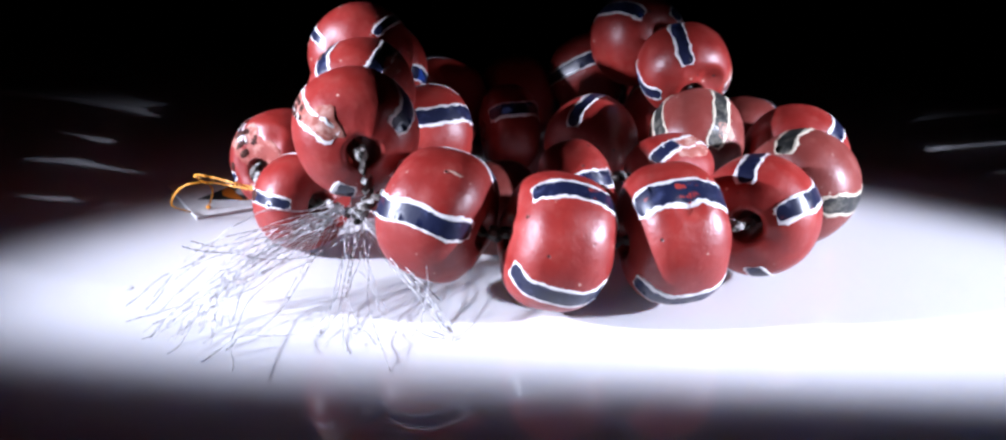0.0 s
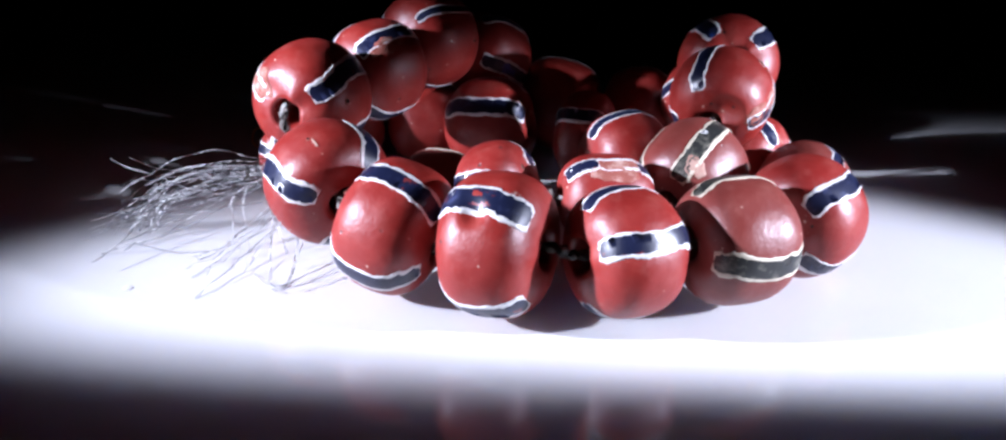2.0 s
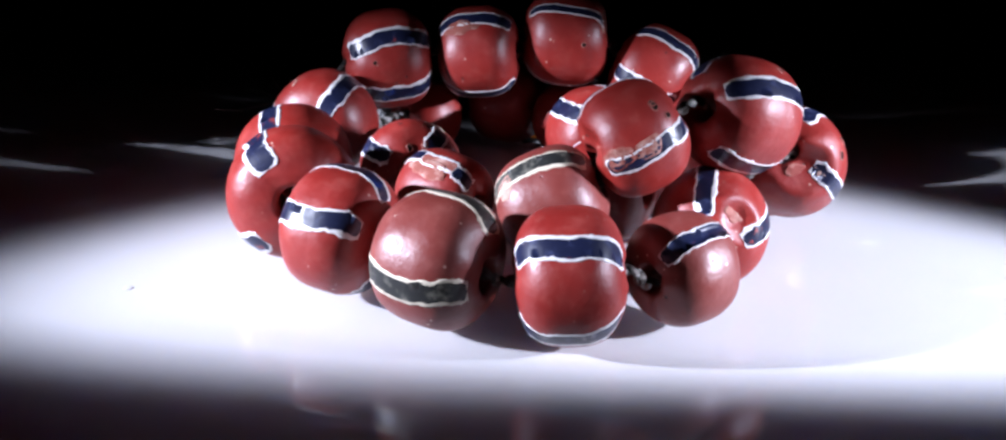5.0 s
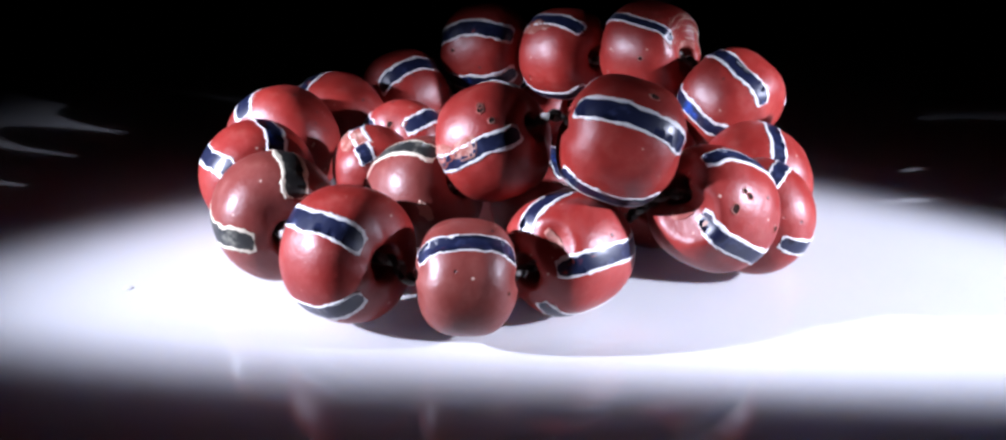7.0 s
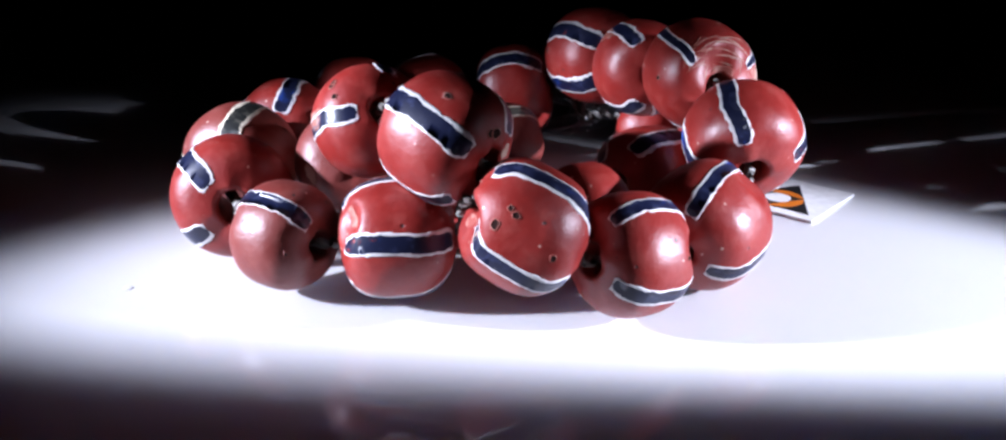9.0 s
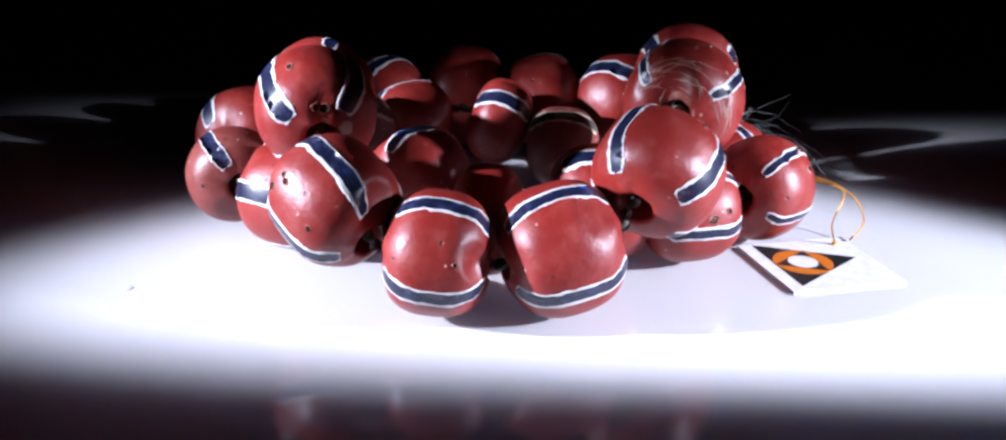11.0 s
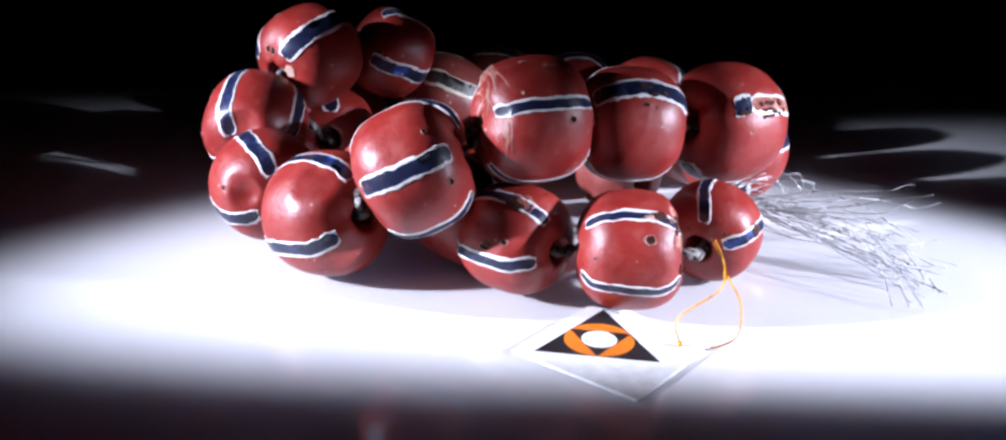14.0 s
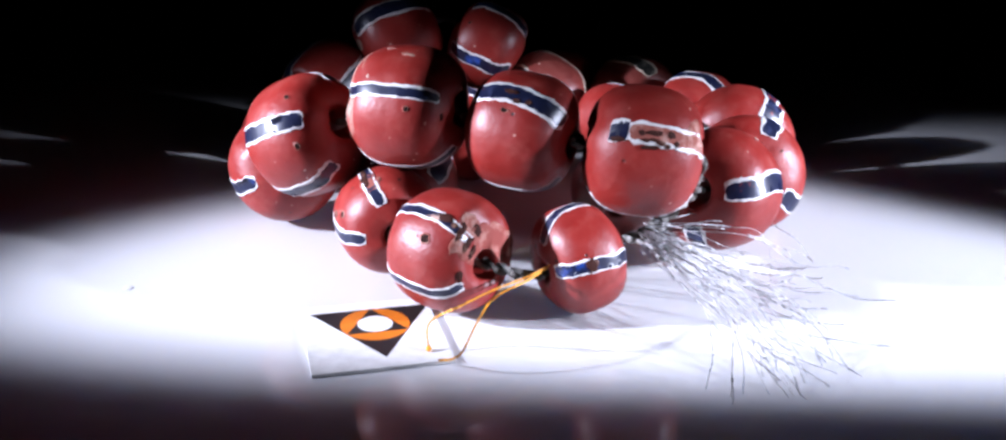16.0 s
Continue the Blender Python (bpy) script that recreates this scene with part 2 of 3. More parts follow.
# near-black tone that paints the shade inside burst bubbles
PIT = plain("pit_shade", (0.022, 0.009, 0.007), 0.9)
WORN = make_band("eroded_glass", (0.27, 0.085, 0.065), (0.52, 0.36, 0.3), 0.14, 0.75)
GOUGE = make_band("gouged_dark_glass", (0.045, 0.015, 0.011), (0.3, 0.17, 0.12), 0.07, 0.7)
SCARS = {"rough": WORN, "gouge": GOUGE, "pink": make_band("broken_glass_face", (0.27, 0.07, 0.056), (0.45, 0.25, 0.2), 0.13, 0.65), "pale": make_band("pale_scrape", (0.46, 0.3, 0.24), (0.28, 0.07, 0.05), 0.12, 0.65)}
for rough_glass in (PIT, *SCARS.values()):
    rough_glass.node_tree.nodes["Principled BSDF"].inputs["Specular IOR Level"].default_value = 0.1
LOOKS = {"bare": (WHITE, NAVY, 0.84), "worn": (WHITE, WORN, 0.62), "navy": (WHITE, NAVY, 0.71), "black": (CREAM, BLACK, 0.7), "thin": (WHITE, NAVY, 0.64)}


def inlay(shape, stripe, body, seed):
    """A pressed-in band: a dark core between two uneven pale edges, slightly proud of the bead."""
    s0, p0, s1, p1, half, kind = stripe
    edge, core, share = LOOKS[kind]
    bm = bmesh.new()
    steps, across = 56, (-1.0, -0.97, -0.82, -1, 0, 1, 0.82, 0.97, 1.0)
    rows = []
    lean = math.sin(seed * 2.4)
    for i in range(steps + 1):
        f = i / steps
        s = s0 + (s1 - s0) * f
        rad = shape["r"] * math.cos(s * math.acos(RIM ** (shape["n"] / 2))) ** (2 / shape["n"])
        mid = p0 + (p1 - p0) * f + 3.8 * noise.noise(Vector((f * 3.1, seed * 1.7, 0))) + 1.2 * noise.noise(Vector((f * 11, seed * 0.7, 5)))
        wide = half * shape["r"] / max(rad, shape["r"] * 0.45)
        taper = min(1.0, 0.72 + 4 * f, 0.72 + 4 * (1 - f))
        cols = []
        for k, c in enumerate(across):
            side = -1 if k < 4 else 1
            w = wide * taper * (1 + 0.2 * noise.noise(Vector((f * 5.5, seed * 2.3, side * 4.0))) + 0.15 * noise.noise(Vector((f * 15, seed, side * 9.0))) + 0.10 * noise.noise(Vector((f * 38, seed * 1.3, side * 2.0))))
            inner = wide * taper * share * (1 + 0.22 * noise.noise(Vector((f * 6.5, seed * 4.9, side * 7.0))) + 0.2 * noise.noise(Vector((f * 16, seed, side * 3.0))) + 0.16 * noise.noise(Vector((f * 36, seed * 1.9, side * 6.0)))) * min(1.0, f * 50, (1 - f) * 50)
            inner *= 1 + 0.12 * side * lean
            at = 0 if k == 4 else side * (min(inner, w * 0.93) if k in (3, 5) else w * abs(c))
            lift = -0.00012 if k in (0, 8) else 0.00007 if k in (3, 4, 5) else 0.00008
            cols.append(bm.verts.new(surface(shape, s, radians(mid + at), lift)))
        rows.append(cols)
    for lo, hi in zip(rows, rows[1:]):
        for k in range(len(across) - 1):
            bm.faces.new((lo[k], lo[k + 1], hi[k + 1], hi[k])).material_index = 1 if k in (3, 4) else 0
    bmesh.ops.recalc_face_normals(bm, faces=bm.faces)
    return part("stripe", bm, [edge, core], body)


def beads():
    bead((-0.0261, -0.0269, 0.0234), (0.270, -0.957, -0.102), 0.0100, 0.0089, ((-0.76, 38, 0.76, 36, 12, 'navy'), (-0.48, 149, -0.22, 149, 10, 'navy'), (-0.22, 149, 0.85, 149, 10, 'worn'), (-0.76, -33, 0.76, -32, 12, 'navy'), (-0.73, -93, 0.76, -114, 12, 'navy')), seed=1, dents=((0.8, 135, 0.003, 0.0006),), pits=((0.24, 11, 0.00032),), scars=((0.62, 139, 0.003, 1.3, 'rough'), (-0.09, 149, 0.0004, 1.0, 'gouge'), (-0.05, 155, 0.0004, 1.3, 'gouge'), (0.0, 148, 0.0005, 1.2, 'gouge'), (0.04, 156, 0.0004, 1.0, 'gouge'), (0.13, 148, 0.0006, 0.9, 'gouge'), (-0.01, 160, 0.0004, 1.4, 'gouge'), (0.1, 158, 0.0004, 1.0, 'gouge'), (-0.36, 156, 0.0007, 1.8, 'gouge'), (0.2, 155, 0.0004, 1.0, 'gouge'), (0.0, 154, 0.0003, 1.0, 'gouge'), (-0.06, 161, 0.0003, 1.0, 'gouge')), label='red glass bead with an eroded stripe')
    bead((-0.0278, -0.0083, 0.0249), (-0.100, -0.991, -0.088), 0.0092, 0.0084, ((-0.65, 60, 0.68, 57, 11, 'navy'), (-0.71, -63, 0.77, -48, 11, 'navy'), (-0.78, 126, 0.76, 131, 11, 'navy'), (-0.76, -106, 0.76, -112, 11, 'navy')), seed=2, pits=((-0.03, 146, 0.00026),), scars=((0.24, 44, 0.0022, 1.3, 'rough'), (0.15, 48, 0.0018, 1.3, 'rough'), (-0.03, 126, 0.0005, 1.2, 'gouge'), (0.03, 135, 0.0004, 1.0, 'gouge'), (0.14, 133, 0.0004, 1.0, 'gouge')))
    bead((-0.0305, 0.0097, 0.0277), (-0.032, -0.997, 0.064), 0.0097, 0.0090, ((-0.67, 44, 0.72, 51, 6.5, 'thin'), (-0.65, -75, 0.76, -65, 6.5, 'thin'), (-0.71, 148, 0.69, 151, 6.5, 'thin'), (-0.76, -124, 0.76, -117, 6.5, 'thin')), seed=3, dents=((-1.0, 67, 0.006, 0.0016), (-1.0, 82, 0.003, 0.0008)), pits=((-0.18, 5, 0.00032), (0.21, 167, 0.00032)), scars=((-1.0, 101, 0.0016, 0.8, 'pink'), (-0.07, 100, 0.0003, 1.8, 'pale'), (0.74, 178, 0.0004, 0.7, 'gouge'), (-0.2, 138, 0.0003, 0.9, 'pale'), (0.1, 111, 0.0004, 2.2, 'pale'), (0.47, -178, 0.0003, 0.8, 'pale')), scratches=(44, -1.0, -0.42, 20, 165), label='scuffed red glass bead with thin striped band')
    bead((-0.0120, -0.0377, 0.0139), (0.911, -0.367, -0.188), 0.0102, 0.0081, ((-0.85, 166, 0.85, 159, 11, 'navy'), (-0.76, 57, 0.76, 52, 11, 'navy'), (-0.81, -97, 0.76, -101, 11, 'navy')), seed=4, pits=((0.08, 115, 0.00019),), scars=((0.19, 112, 0.0005, 1.9, 'pale'),))
    bead((0.0059, -0.0408, 0.0113), (0.944, 0.217, -0.248), 0.0105, 0.0081, ((-0.64, 110, 0.76, 115, 11, 'navy'), (-0.76, -150, 0.85, -152, 11, 'navy')), seed=5, pits=((-0.72, 137, 0.00019),))
    bead((0.0235, -0.0376, 0.0120), (0.975, 0.211, 0.077), 0.0109, 0.0079, ((-0.67, 124, 0.73, 125, 13, 'navy'), (-0.76, -133, 0.63, -134, 13, 'navy')), seed=6, dents=((-0.0, 136, 0.003, 0.0012),))
    bead((0.0388, -0.0276, 0.0118), (0.438, 0.897, -0.059), 0.0097, 0.0079, ((-0.85, 152, 0.69, 149, 11, 'navy'), (-0.68, 80, 0.76, 78, 11, 'navy'), (-0.66, -105, 0.76, -109, 11, 'navy')), seed=7)
    bead((0.0492, -0.0123, 0.0115), (0.514, 0.856, -0.058), 0.0099, 0.0087, ((-0.76, -177, 0.83, -176, 12, 'black'), (-0.64, 76, 0.76, 78, 12, 'black')), seed=8, dusty=True, label='dusty red glass bead with black and cream stripes')
    bead((0.0526, 0.0062, 0.0110), (0.081, 0.992, 0.092), 0.0101, 0.0078, ((-0.76, 132, 0.85, 135, 11, 'navy'), (-0.85, -136, 0.80, -141, 11, 'navy')), seed=9)
    bead((0.0316, 0.0167, 0.0251), (-0.138, 0.879, 0.456), 0.0089, 0.0076, ((-0.62, 72, 0.62, 71, 10, 'navy'), (-0.62, 180, 0.85, 176, 10, 'navy'), (-0.72, -9, 0.62, -20, 10, 'navy')), seed=10, dents=((-0.88, 128, 0.004, 0.0018),), pits=((0.29, 135, 0.00039), (0.3, 139, 0.00052), (0.46, 153, 0.00039), (0.42, 29, 0.00026), (0.5, -4, 0.00032)), scars=((-0.39, 171, 0.0024, 1.2, 'rough'), (0.02, 173, 0.0016, 1.0, 'rough')))
    bead((0.0241, 0.0342, 0.0270), (-0.514, 0.805, -0.298), 0.0095, 0.0087, ((-0.76, 49, 0.80, 52, 12, 'navy'), (-0.85, 140, 0.78, 144, 12, 'navy'), (-0.62, -125, 0.64, -134, 12, 'navy')), seed=11, pits=((0.07, 116, 0.00039), (0.81, 100, 0.00045), (0.83, 87, 0.00058)), scars=((0.93, 21, 0.0012, 1.0, 'pale'),))
    bead((0.0332, 0.0044, 0.0146), (0.057, 0.898, 0.436), 0.0088, 0.0084, ((-0.76, 115, 0.76, 116, 12, 'black'), (-0.76, 29, 0.76, 30, 12, 'black')), seed=12, scars=((0.51, -160, 0.0014, 0.8, 'pale'), (-0.37, 125, 0.002, 1.0, 'pale')), dusty=True, label='dusty red glass bead with black and cream stripes')
    bead((0.0261, -0.0126, 0.0132), (0.676, 0.736, -0.042), 0.0072, 0.0075, ((-0.80, 112, -0.15, 112, 12, 'navy'), (-0.15, 112, 0.35, 112, 12, 'worn'), (0.35, 112, 0.80, 112, 12, 'navy')), seed=13, scars=((0.02, 128, 0.0024, 1.3, 'rough'),))
    bead((0.0099, -0.0197, 0.0121), (0.943, 0.171, 0.287), 0.0086, 0.0060, ((-0.76, 47, 0.85, 47, 12, 'navy'), (-0.76, 153, 0.85, 153, 12, 'navy')), seed=14, pits=((0.91, 95, 0.00039), (0.81, 60, 0.00039)))
    bead((-0.0440, -0.0020, 0.0102), (-0.388, -0.922, -0.000), 0.0090, 0.0082, ((-0.69, 125, 0.76, 125, 6, 'thin'), (-0.76, -160, 0.77, -158, 6, 'thin')), seed=15, dents=((1.0, 81, 0.0060, 0.0020), (0.6, 109, 0.003, 0.0012)), pits=((0.12, 148, 0.00052),), scars=((0.96, 89, 0.0046, 0.8, 'pink'), (0.57, 112, 0.0022, 1.0, 'rough'), (0.94, -10, 0.0014, 1.0, 'rough'), (0.55, 142, 0.0012, 0.8, 'rough'), (0.66, 12, 0.0018, 0.7, 'rough'), (0.22, 123, 0.0008, 1.4, 'gouge'), (0.53, 129, 0.001, 0.65, 'gouge'), (0.73, 131, 0.0009, 0.6, 'gouge'), (0.72, 103, 0.0009, 1.3, 'gouge'), (0.88, 135, 0.0008, 0.6, 'gouge'), (0.51, 116, 0.0005, 1.0, 'gouge'), (0.73, -177, 0.0007, 0.7, 'gouge'), (0.39, 125, 0.0005, 1.2, 'gouge'), (0.25, 122, 0.0007, 1.3, 'gouge'), (0.12, 127, 0.0008, 1.3, 'pale')), label='chipped and pitted red glass bead with thin stripes')
    bead((-0.0367, -0.0199, 0.0087), (0.657, -0.732, 0.181), 0.0083, 0.0062, ((-0.85, 159, 0.73, 168, 8, 'navy'), (-0.79, 96, 0.76, 71, 8, 'navy')), seed=16, scars=((-0.12, 161, 0.0009, 0.8, 'gouge'),))
    bead((-0.0188, 0.0160, 0.0104), (0.926, 0.360, 0.110), 0.0099, 0.0088, ((-0.65, 140, 0.85, 142, 12, 'navy'), (-0.76, 66, 0.68, 71, 12, 'navy')), seed=17)
    bead((-0.0024, 0.0268, 0.0092), (0.963, 0.269, 0.012), 0.0092, 0.0058, ((-0.76, 137, 0.76, 139, 11, 'navy'),), seed=18)
    bead((-0.0035, -0.0190, 0.0082), (0.970, 0.240, 0.000), 0.0080, 0.0072, ((-0.76, 65, 0.76, 68, 12, 'black'),), seed=19, dusty=True)
    bead((0.0140, 0.0150, 0.0104), (0.467, 0.879, 0.100), 0.0090, 0.0079, ((-0.76, 85, 0.76, 94, 10, 'navy'),), seed=20)
    bead((-0.0297, 0.0279, 0.0209), (-0.240, -0.870, 0.430), 0.0099, 0.0083, ((-0.74, 67, 0.62, 65, 9.5, 'navy'), (-0.62, -7, 0.62, -5, 9.5, 'navy'), (-0.66, 159, 0.63, 162, 9.5, 'navy'), (-0.62, -128, 0.67, -123, 9.5, 'navy')), seed=21, pits=((0.36, 134, 0.00032), (0.44, -171, 0.00039)))
    bead((0.0464, 0.0230, 0.0097), (-0.646, 0.763, -0.009), 0.0083, 0.0071, ((-0.85, 121, 0.85, 121, 10, 'bare'),), seed=22, pits=((0.6, 177, 0.00026),), dusty=True, label='small red glass bead with one navy stripe')
    bead((0.0157, 0.0460, 0.0165), (-0.783, 0.363, -0.505), 0.0093, 0.0090, ((-0.76, 111, 0.76, 108, 10, 'navy'), (-0.76, -157, 0.83, -157, 10, 'navy'), (-0.76, 25, 0.76, 23, 10, 'navy')), seed=23, dents=((-0.9, -137, 0.006, 0.0022), (0.61, 83, 0.004, 0.0014)), pits=((-0.24, 152, 0.00032), (-0.16, 155, 0.00039), (-0.31, 171, 0.00052), (0.28, 170, 0.00039)), scars=((-0.89, -125, 0.0014, 0.8, 'pink'), (-0.62, -154, 0.0012, 1.2, 'pale')), label='red glass bead with striped bands and pin-holes')
    bead((0.0305, 0.0299, 0.0102), (-0.979, 0.198, 0.053), 0.0093, 0.0089, ((-0.78, 81, 0.76, 85, 11, 'navy'), (-0.76, 164, 0.78, 165, 11, 'navy'), (-0.80, -118, 0.76, -124, 11, 'navy')), seed=24, dents=((-0.63, 128, 0.0045, 0.0018), (-0.63, 137, 0.002, 0.0012)), scars=((-0.61, 124, 0.0014, 0.8, 'pink'),))
    bead((-0.0009, 0.0465, 0.0106), (-0.962, -0.246, -0.118), 0.0094, 0.0079, ((-0.67, 108, 0.76, 111, 9, 'navy'), (-0.79, -158, 0.85, -161, 9, 'navy')), seed=25, dents=((0.63, 162, 0.0035, 0.0013),), pits=((0.21, 165, 0.00026),))
    bead((-0.0176, 0.0390, 0.0107), (-0.830, -0.511, 0.224), 0.0100, 0.0091, ((-0.70, 107, 0.76, 100, 8.5, 'navy'), (-0.83, -161, 0.76, -159, 8.5, 'navy')), seed=26, dents=((0.45, 129, 0.005, 0.001),))
    bead((-0.0332, 0.0126, 0.0095), (-0.808, -0.589, -0.013), 0.0085, 0.0081, ((-0.76, 113, 0.70, 116, 8, 'thin'), (-0.65, -173, 0.76, -178, 8, 'thin')), seed=28, pits=((0.01, 168, 0.00032), (0.21, 161, 0.00039), (0.0, 171, 0.00032), (0.21, 162, 0.00039)), scars=((0.22, 115, 0.0018, 1.1, 'rough'), (0.0, 116, 0.0006, 1.5, 'gouge'), (0.11, 119, 0.0007, 1.3, 'gouge'), (0.22, 119, 0.0005, 1.2, 'gouge')))


beads()

# ---- cord, frayed ends and tag ----
def tube(bm, points, radius, sides=5):
    """A round thread along points."""
    rings, side = [], Vector((0, 0, 1))
    for k, q in enumerate(points):
        d = (points[min(k + 1, len(points) - 1)] - points[max(k - 1, 0)]).normalized()
        x = d.cross(side)
        x = x.normalized() if x.length > 1e-3 else d.orthogonal().normalized()
        y = d.cross(x)
        side = y if k else side
        rings.append([bm.verts.new(q + (x * math.cos(math.tau * i / sides) + y * math.sin(math.tau * i / sides)) * radius) for i in range(sides)])
    for lo, hi in zip(rings, rings[1:]):
        for i in range(sides):
            bm.faces.new((lo[i], lo[(i + 1) % sides], hi[(i + 1) % sides], hi[i]))
    bm.faces.new(rings[0][::-1])
    bm.faces.new(rings[-1])


def glide(knots, steps):
    """Points of a smooth line through knots."""
    knots = [Vector(q) for q in knots]
    out = []
    for k in range(len(knots) - 1):
        a, b, c, d = knots[max(k - 1, 0)], knots[k], knots[k + 1], knots[min(k + 2, len(knots) - 1)]
        for i in range(steps):
            t = i / steps
            out.append(0.5 * ((2 * b) + (c - a) * t + (2 * a - 5 * b + 4 * c - d) * t * t + (3 * b - a - 3 * c + d) * t ** 3))
    return out + [knots[-1]]


CORD_PALE = plain("grey_white_cord", (0.3, 0.285, 0.265), 0.7)
CORD_DARK = plain("soiled_cord", (0.1, 0.085, 0.075), 0.8)
FIBRE = plain("white_nylon_fibre", (0.97, 0.97, 0.98), 0.35)
FIBRE.node_tree.nodes["Principled BSDF"].inputs["Transmission Weight"].default_value = 0.3
FIBRE.node_tree.nodes["Principled BSDF"].inputs["IOR"].default_value = 1.25
ORANGE = plain("orange_thread", (0.88, 0.36, 0.025), 0.5)


def cord(knots, twist=1300.0, radius=0.00052):
    """A two-ply cord: one pale ply and one soiled one wound round each other."""
    line = glide(knots, 60)
    run = 0.0
    plies = ([], [])
    for k, q in enumerate(line):
        d = (line[min(k + 1, len(line) - 1)] - line[max(k - 1, 0)]).normalized()
        run += (q - line[k - 1]).length if k else 0
        x = d.orthogonal().normalized()
        y = d.cross(x)
        for ply, shift in zip(plies, (0, math.pi)):
            w = run * twist + shift
            ply.append(q + (x * math.cos(w) + y * math.sin(w)) * radius * 0.9)
    for ply, mat in zip(plies, (CORD_PALE, CORD_DARK)):
        bm = bmesh.new()
        tube(bm, ply, radius, 6)
        part("cord_ply", bm, mat, strand, "twisted cord ply")


cord([(-0.0258, -0.0290, 0.0090), (-0.0197, -0.0353, 0.0160), (-0.0041, -0.0410, 0.0121), (-0.0026, -0.0431, 0.0137), (0.0115, -0.0394, 0.0086), (0.0150, -0.0401, 0.0112), (0.0307, -0.0349, 0.0126), (0.0349, -0.0342, 0.0123), (0.0436, -0.0206, 0.0113), (0.0453, -0.0189, 0.0118), (0.0543, -0.0060, 0.0117), (0.0534, -0.0019, 0.0103), (0.0524, 0.0142, 0.0119)])
cord([(0.0534, -0.0019, 0.0103), (0.0524, 0.0142, 0.0119), (0.0519, 0.0171, 0.0097), (0.0422, 0.0272, 0.0096), (0.0384, 0.0280, 0.0097), (0.0221, 0.0313, 0.0107), (0.0226, 0.0428, 0.0202), (0.0084, 0.0497, 0.0129), (0.0064, 0.0482, 0.0112), (-0.0085, 0.0447, 0.0095), (-0.0110, 0.0437, 0.0095), (-0.0247, 0.0349, 0.0127)])
cord([(-0.0110, 0.0437, 0.0095), (-0.0247, 0.0349, 0.0127), (-0.0270, 0.0351, 0.0174), (-0.0321, 0.0206, 0.0243), (-0.0301, 0.0180, 0.0273), (-0.0321, 0.0018, 0.0285), (-0.0273, -0.0010, 0.0247), (-0.0275, -0.0160, 0.0249), (-0.0296, -0.0183, 0.0245), (-0.0243, -0.0350, 0.0232), (-0.0235, -0.0330, 0.0150), (-0.0262, -0.0275, 0.0095)])
cord([(0.0033, -0.0212, 0.0091), (0.0161, -0.0184, 0.0143), (0.0220, -0.0179, 0.0127), (0.0302, -0.0071, 0.0115), (0.0335, -0.0025, 0.0112), (0.0334, 0.0114, 0.0179), (0.0328, 0.0106, 0.0211), (0.0305, 0.0235, 0.0292), (0.0283, 0.0277, 0.0299), (0.0200, 0.0410, 0.0244)])
cord([(-0.0277, 0.0173, 0.0098), (-0.0397, 0.0084, 0.0094), (-0.0404, 0.0045, 0.0099), (-0.0472, -0.0088, 0.0102), (-0.0412, -0.0157, 0.0073), (-0.0321, -0.0245, 0.0101), (-0.0270, -0.0285, 0.0100)])


def fibres(count, start, spread, ends, tufts, arch, seed, thick=1.0, high=0.0):
    """Frayed cord: many thin crinkled fibres from one root that splay in tufts over the table, or end high above it."""
    rng = random.Random(seed)
    lo, hi = Vector(ends[0]), Vector(ends[1])
    heads = [(lo.lerp(hi, (k + rng.random()) / tufts), rng.uniform(0.88, 1.05), rng.gauss(arch, 0.002), Vector((rng.gauss(0, 0.0026), rng.gauss(0, 0.0026), 0))) for k in range(tufts)]
    bm = bmesh.new()
    for k in range(count):
        root = Vector(start) + Vector([rng.gauss(0, spread) for _ in range(3)])
        head, reach, lift, bend = rng.choice(heads)
        tip = root.lerp(head + Vector((rng.gauss(0, 0.0022), rng.gauss(0, 0.0022), 0)), reach * rng.uniform(0.8, 1.06))
        tip.z = abs(rng.gauss(0, 0.0010)) + 0.0002 + high * rng.uniform(0.4, 1.3)
        mid = root.lerp(head, 0.55) + bend + Vector((rng.gauss(0, 0.0008), rng.gauss(0, 0.0008), 0))
        mid.z = max(0.0004, root.z * 0.35 + high * 0.5 + rng.gauss(lift, 0.0009))
        line = glide([root, mid, tip], 14)
        shift = rng.uniform(0, 50)
        for i, q in enumerate(line):
            fade = min(1.0, i / 6)
            q += Vector([noise.noise(Vector((i * 0.2, shift, axis * 9.1))) for axis in range(3)]) * 0.0007 * fade
            if i > len(line) - 6:
                q.z += 0.0004 * (i - len(line) + 6) * noise.noise(Vector((shift, 3.3, 0)))
            q.z = max(q.z, 0.00012)
        tube(bm, line, rng.uniform(0.00005, 0.00009) * thick, 4)
    tagged(part("fringe", bm, FIBRE, strand, "frayed white nylon fibres"), kind="stuff")


fibres(30, (-0.0285, -0.0290, 0.0105), 0.0010, ((-0.0530, -0.0525, 0), (-0.0420, -0.0625, 0)), 7, 0.003, 3)
fibres(13, (-0.0255, -0.0285, 0.0090), 0.0011, ((-0.0400, -0.0600, 0), (-0.0100, -0.0590, 0)), 7, -0.001, 5)
fibres(6, (-0.0265, -0.0285, 0.0110), 0.0010, ((-0.0300, -0.0580, 0), (0.0050, -0.0530, 0)), 5, 0.005, 8, 1.2, 0.003)
fibres(5, (-0.0280, -0.0290, 0.0105), 0.0012, ((-0.0600, -0.0460, 0), (-0.0480, -0.0580, 0)), 6, 0.004, 11, 1.5)
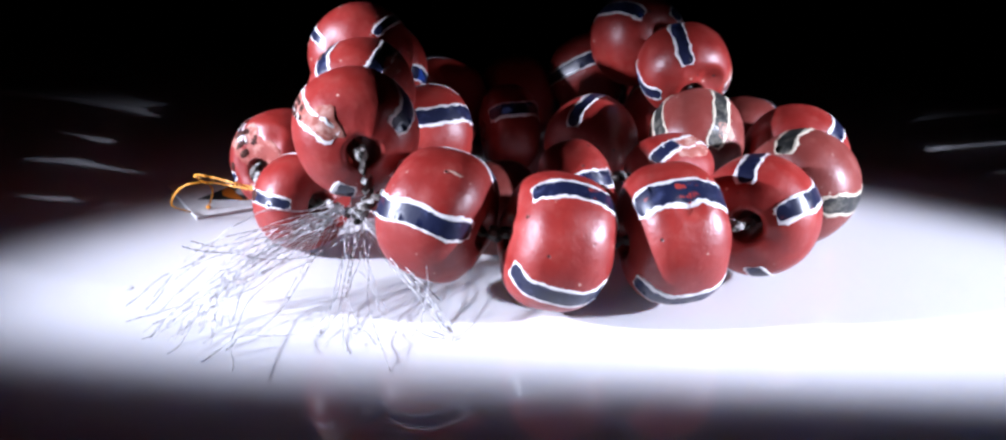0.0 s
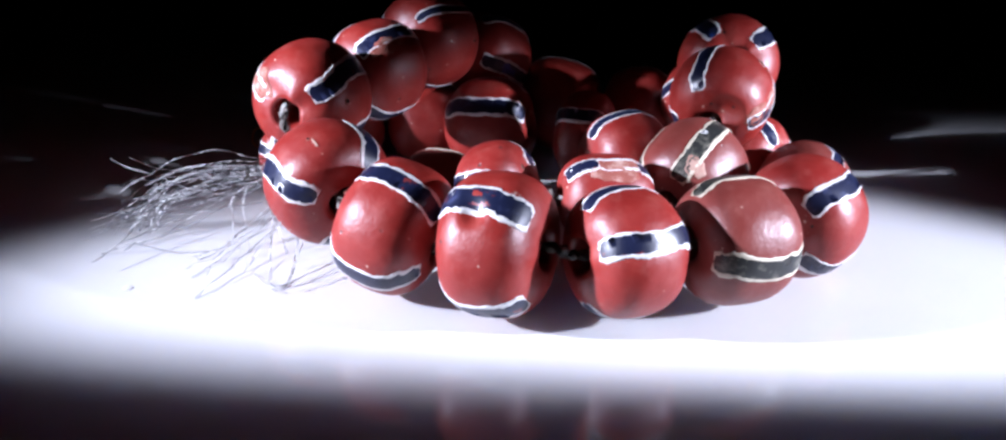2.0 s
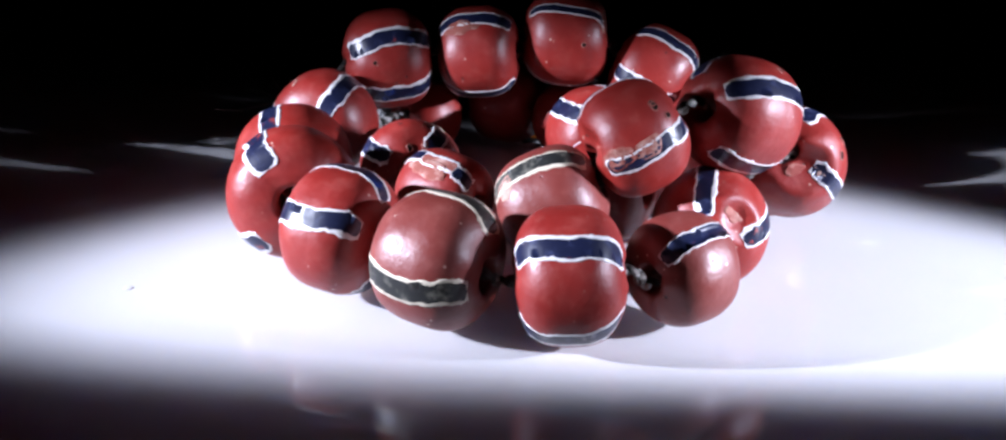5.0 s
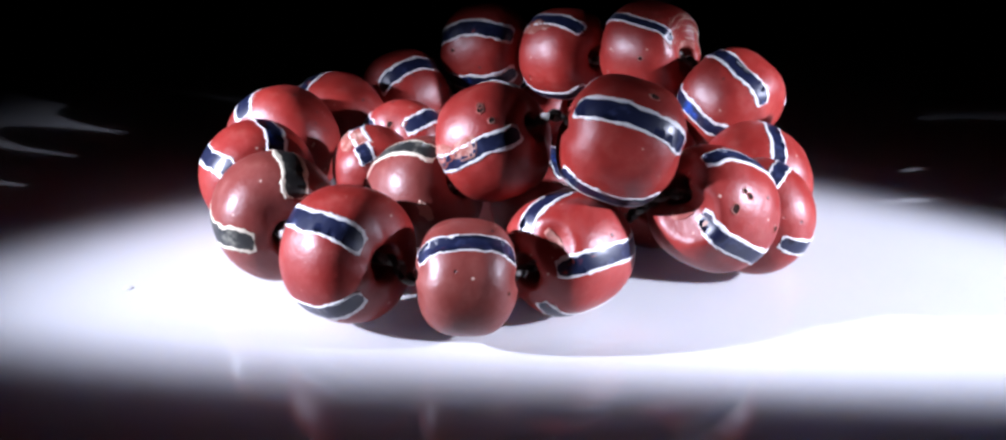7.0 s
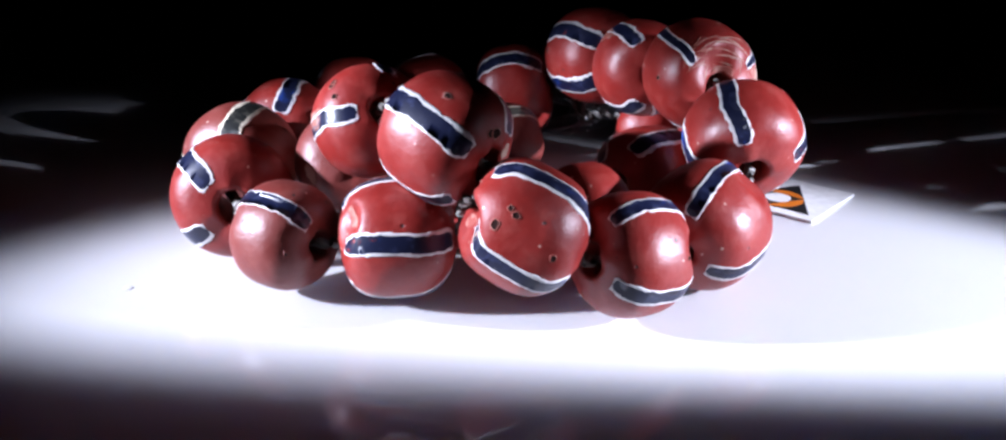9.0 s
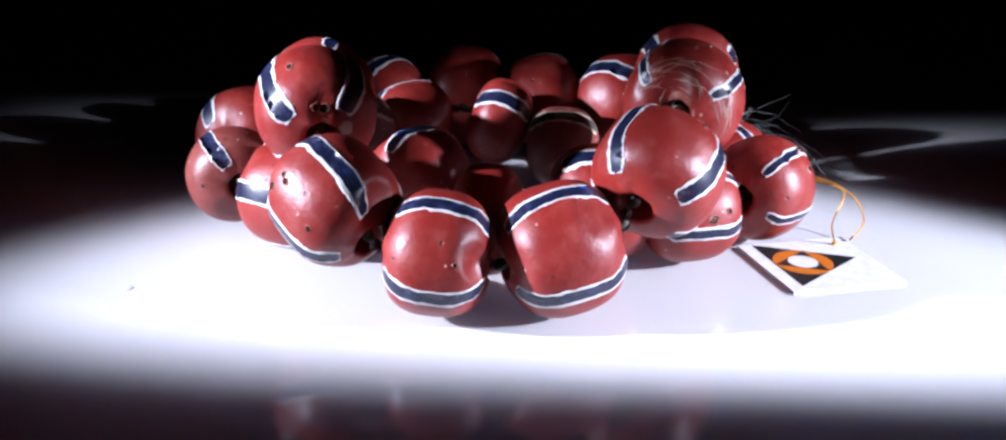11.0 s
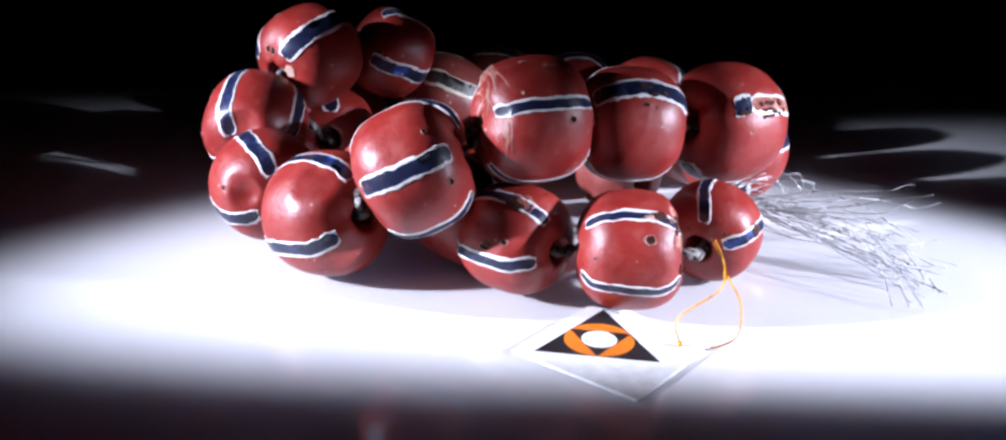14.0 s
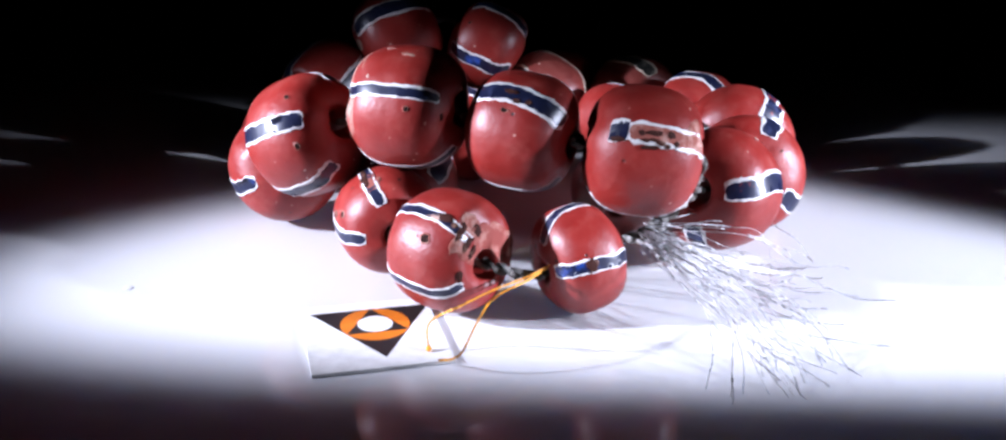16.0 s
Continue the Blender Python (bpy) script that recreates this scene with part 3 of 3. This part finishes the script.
fibres(10, (-0.0285, -0.0290, 0.0110), 0.0010, ((-0.0500, -0.0500, 0), (-0.0380, -0.0600, 0)), 6, 0.003, 17, 1.2, 0.011)


def speck():
    """A crumb of dust on the acrylic."""
    bm = bmesh.new()
    bmesh.ops.create_icosphere(bm, subdivisions=2, radius=0.00085, matrix=Matrix.Translation((-0.0609, -0.0380, 0.0001)))
    for v in bm.verts:
        v.co.z = max(0.0, v.co.z * 0.1)
        v.co.x += 0.0002 * noise.noise(v.co * 2000)
    tagged(mesh_object("dust_speck", bm, plain("grey_dust", (0.6, 0.6, 0.61), 0.9), smooth=True), "small grey dust speck lying on white acrylic", "dust")


speck()

tag_card = tagged(new("paper_tag"), "square white card tag with black and orange emblem", "tag")


def tag_point(x, y, z=0.0):
    """A place on the tag from metres along its edges."""
    return Vector((-0.0519 - 0.845 * x + 0.535 * y, 0.0196 - 0.535 * x - 0.845 * y, z))


def slab(name, outline, low, high, mat, label=""):
    bm = bmesh.new()
    lo = [bm.verts.new(tag_point(x, y, low)) for x, y in outline]
    hi = [bm.verts.new(tag_point(x, y, high)) for x, y in outline]
    bm.faces.new(hi)
    bm.faces.new(lo[::-1])
    for k in range(len(lo)):
        j = (k + 1) % len(lo)
        bm.faces.new((lo[k], lo[j], hi[j], hi[k]))
    bmesh.ops.recalc_face_normals(bm, faces=bm.faces)
    return part(name, bm, mat, tag_card, label, smooth=False)


def paper_tag():
    white, black = plain("white_card", (0.78, 0.78, 0.77), 0.55), plain("black_print", (0.012, 0.012, 0.013), 0.45)
    orange = plain("orange_print", (0.62, 0.16, 0.01), 0.5)
    slab("card", [(0, 0), (0.0207, 0), (0.0207, 0.0197), (0, 0.0197)], 0.0001, 0.0006, white)
    middle, inner = Vector((0.0077, 0.0106)), 0.0051

    def corner(k, rad):
        return (middle.x + rad * math.cos(math.tau * k / 3), middle.y + rad * math.sin(math.tau * k / 3))

    def disc(rad):
        return [(middle.x + rad * math.cos(math.tau * k / 48), middle.y + rad * math.sin(math.tau * k / 48)) for k in range(48)]

    slab("emblem_triangle", [corner(k, 2 * inner) for k in range(3)], 0.0005, 0.00064, black, "black printed triangle")
    slab("emblem_disc", disc(inner), 0.0005, 0.00068, orange, "orange printed disc")
    slab("emblem_inner_triangle", [corner(k + 0.5, inner) for k in range(3)], 0.0005, 0.00072, black, "black printed triangle")
    slab("emblem_eye", disc(inner / 2), 0.0005, 0.00076, white, "white printed circle")
    knot, h1, h2 = Vector((-0.0472, -0.0155, 0.0096)), Vector((-0.0578, -0.0038, 0.0010)), Vector((-0.0604, -0.0063, 0.0009))
    bm = bmesh.new()
    tube(bm, glide([(-0.0400, -0.0180, 0.0096), knot, (-0.0545, -0.0120, 0.0098), (-0.0583, -0.0089, 0.0088), (-0.0569, -0.0036, 0.0046), h1], 10), 0.00022, 6)
    part("string", bm, ORANGE, tag_card, "orange string loop")
    bm = bmesh.new()
    tube(bm, glide([(-0.0400, -0.0176, 0.0092), knot + Vector((0, 0, -0.0005)), (-0.0550, -0.0125, 0.0090), (-0.0600, -0.0116, 0.0075), (-0.0625, -0.0100, 0.0035), h2], 10), 0.00022, 6)
    part("string", bm, ORANGE, tag_card, "orange string loop")
    bm = bmesh.new()
    bmesh.ops.create_uvsphere(bm, u_segments=10, v_segments=6, radius=0.00045, matrix=Matrix.Translation(h1))
    part("string_knot", bm, ORANGE, tag_card)


paper_tag()


def motions():
    walk(strand, TURN_ROWS)
    walk(tag_card, TURN_ROWS)


motions()
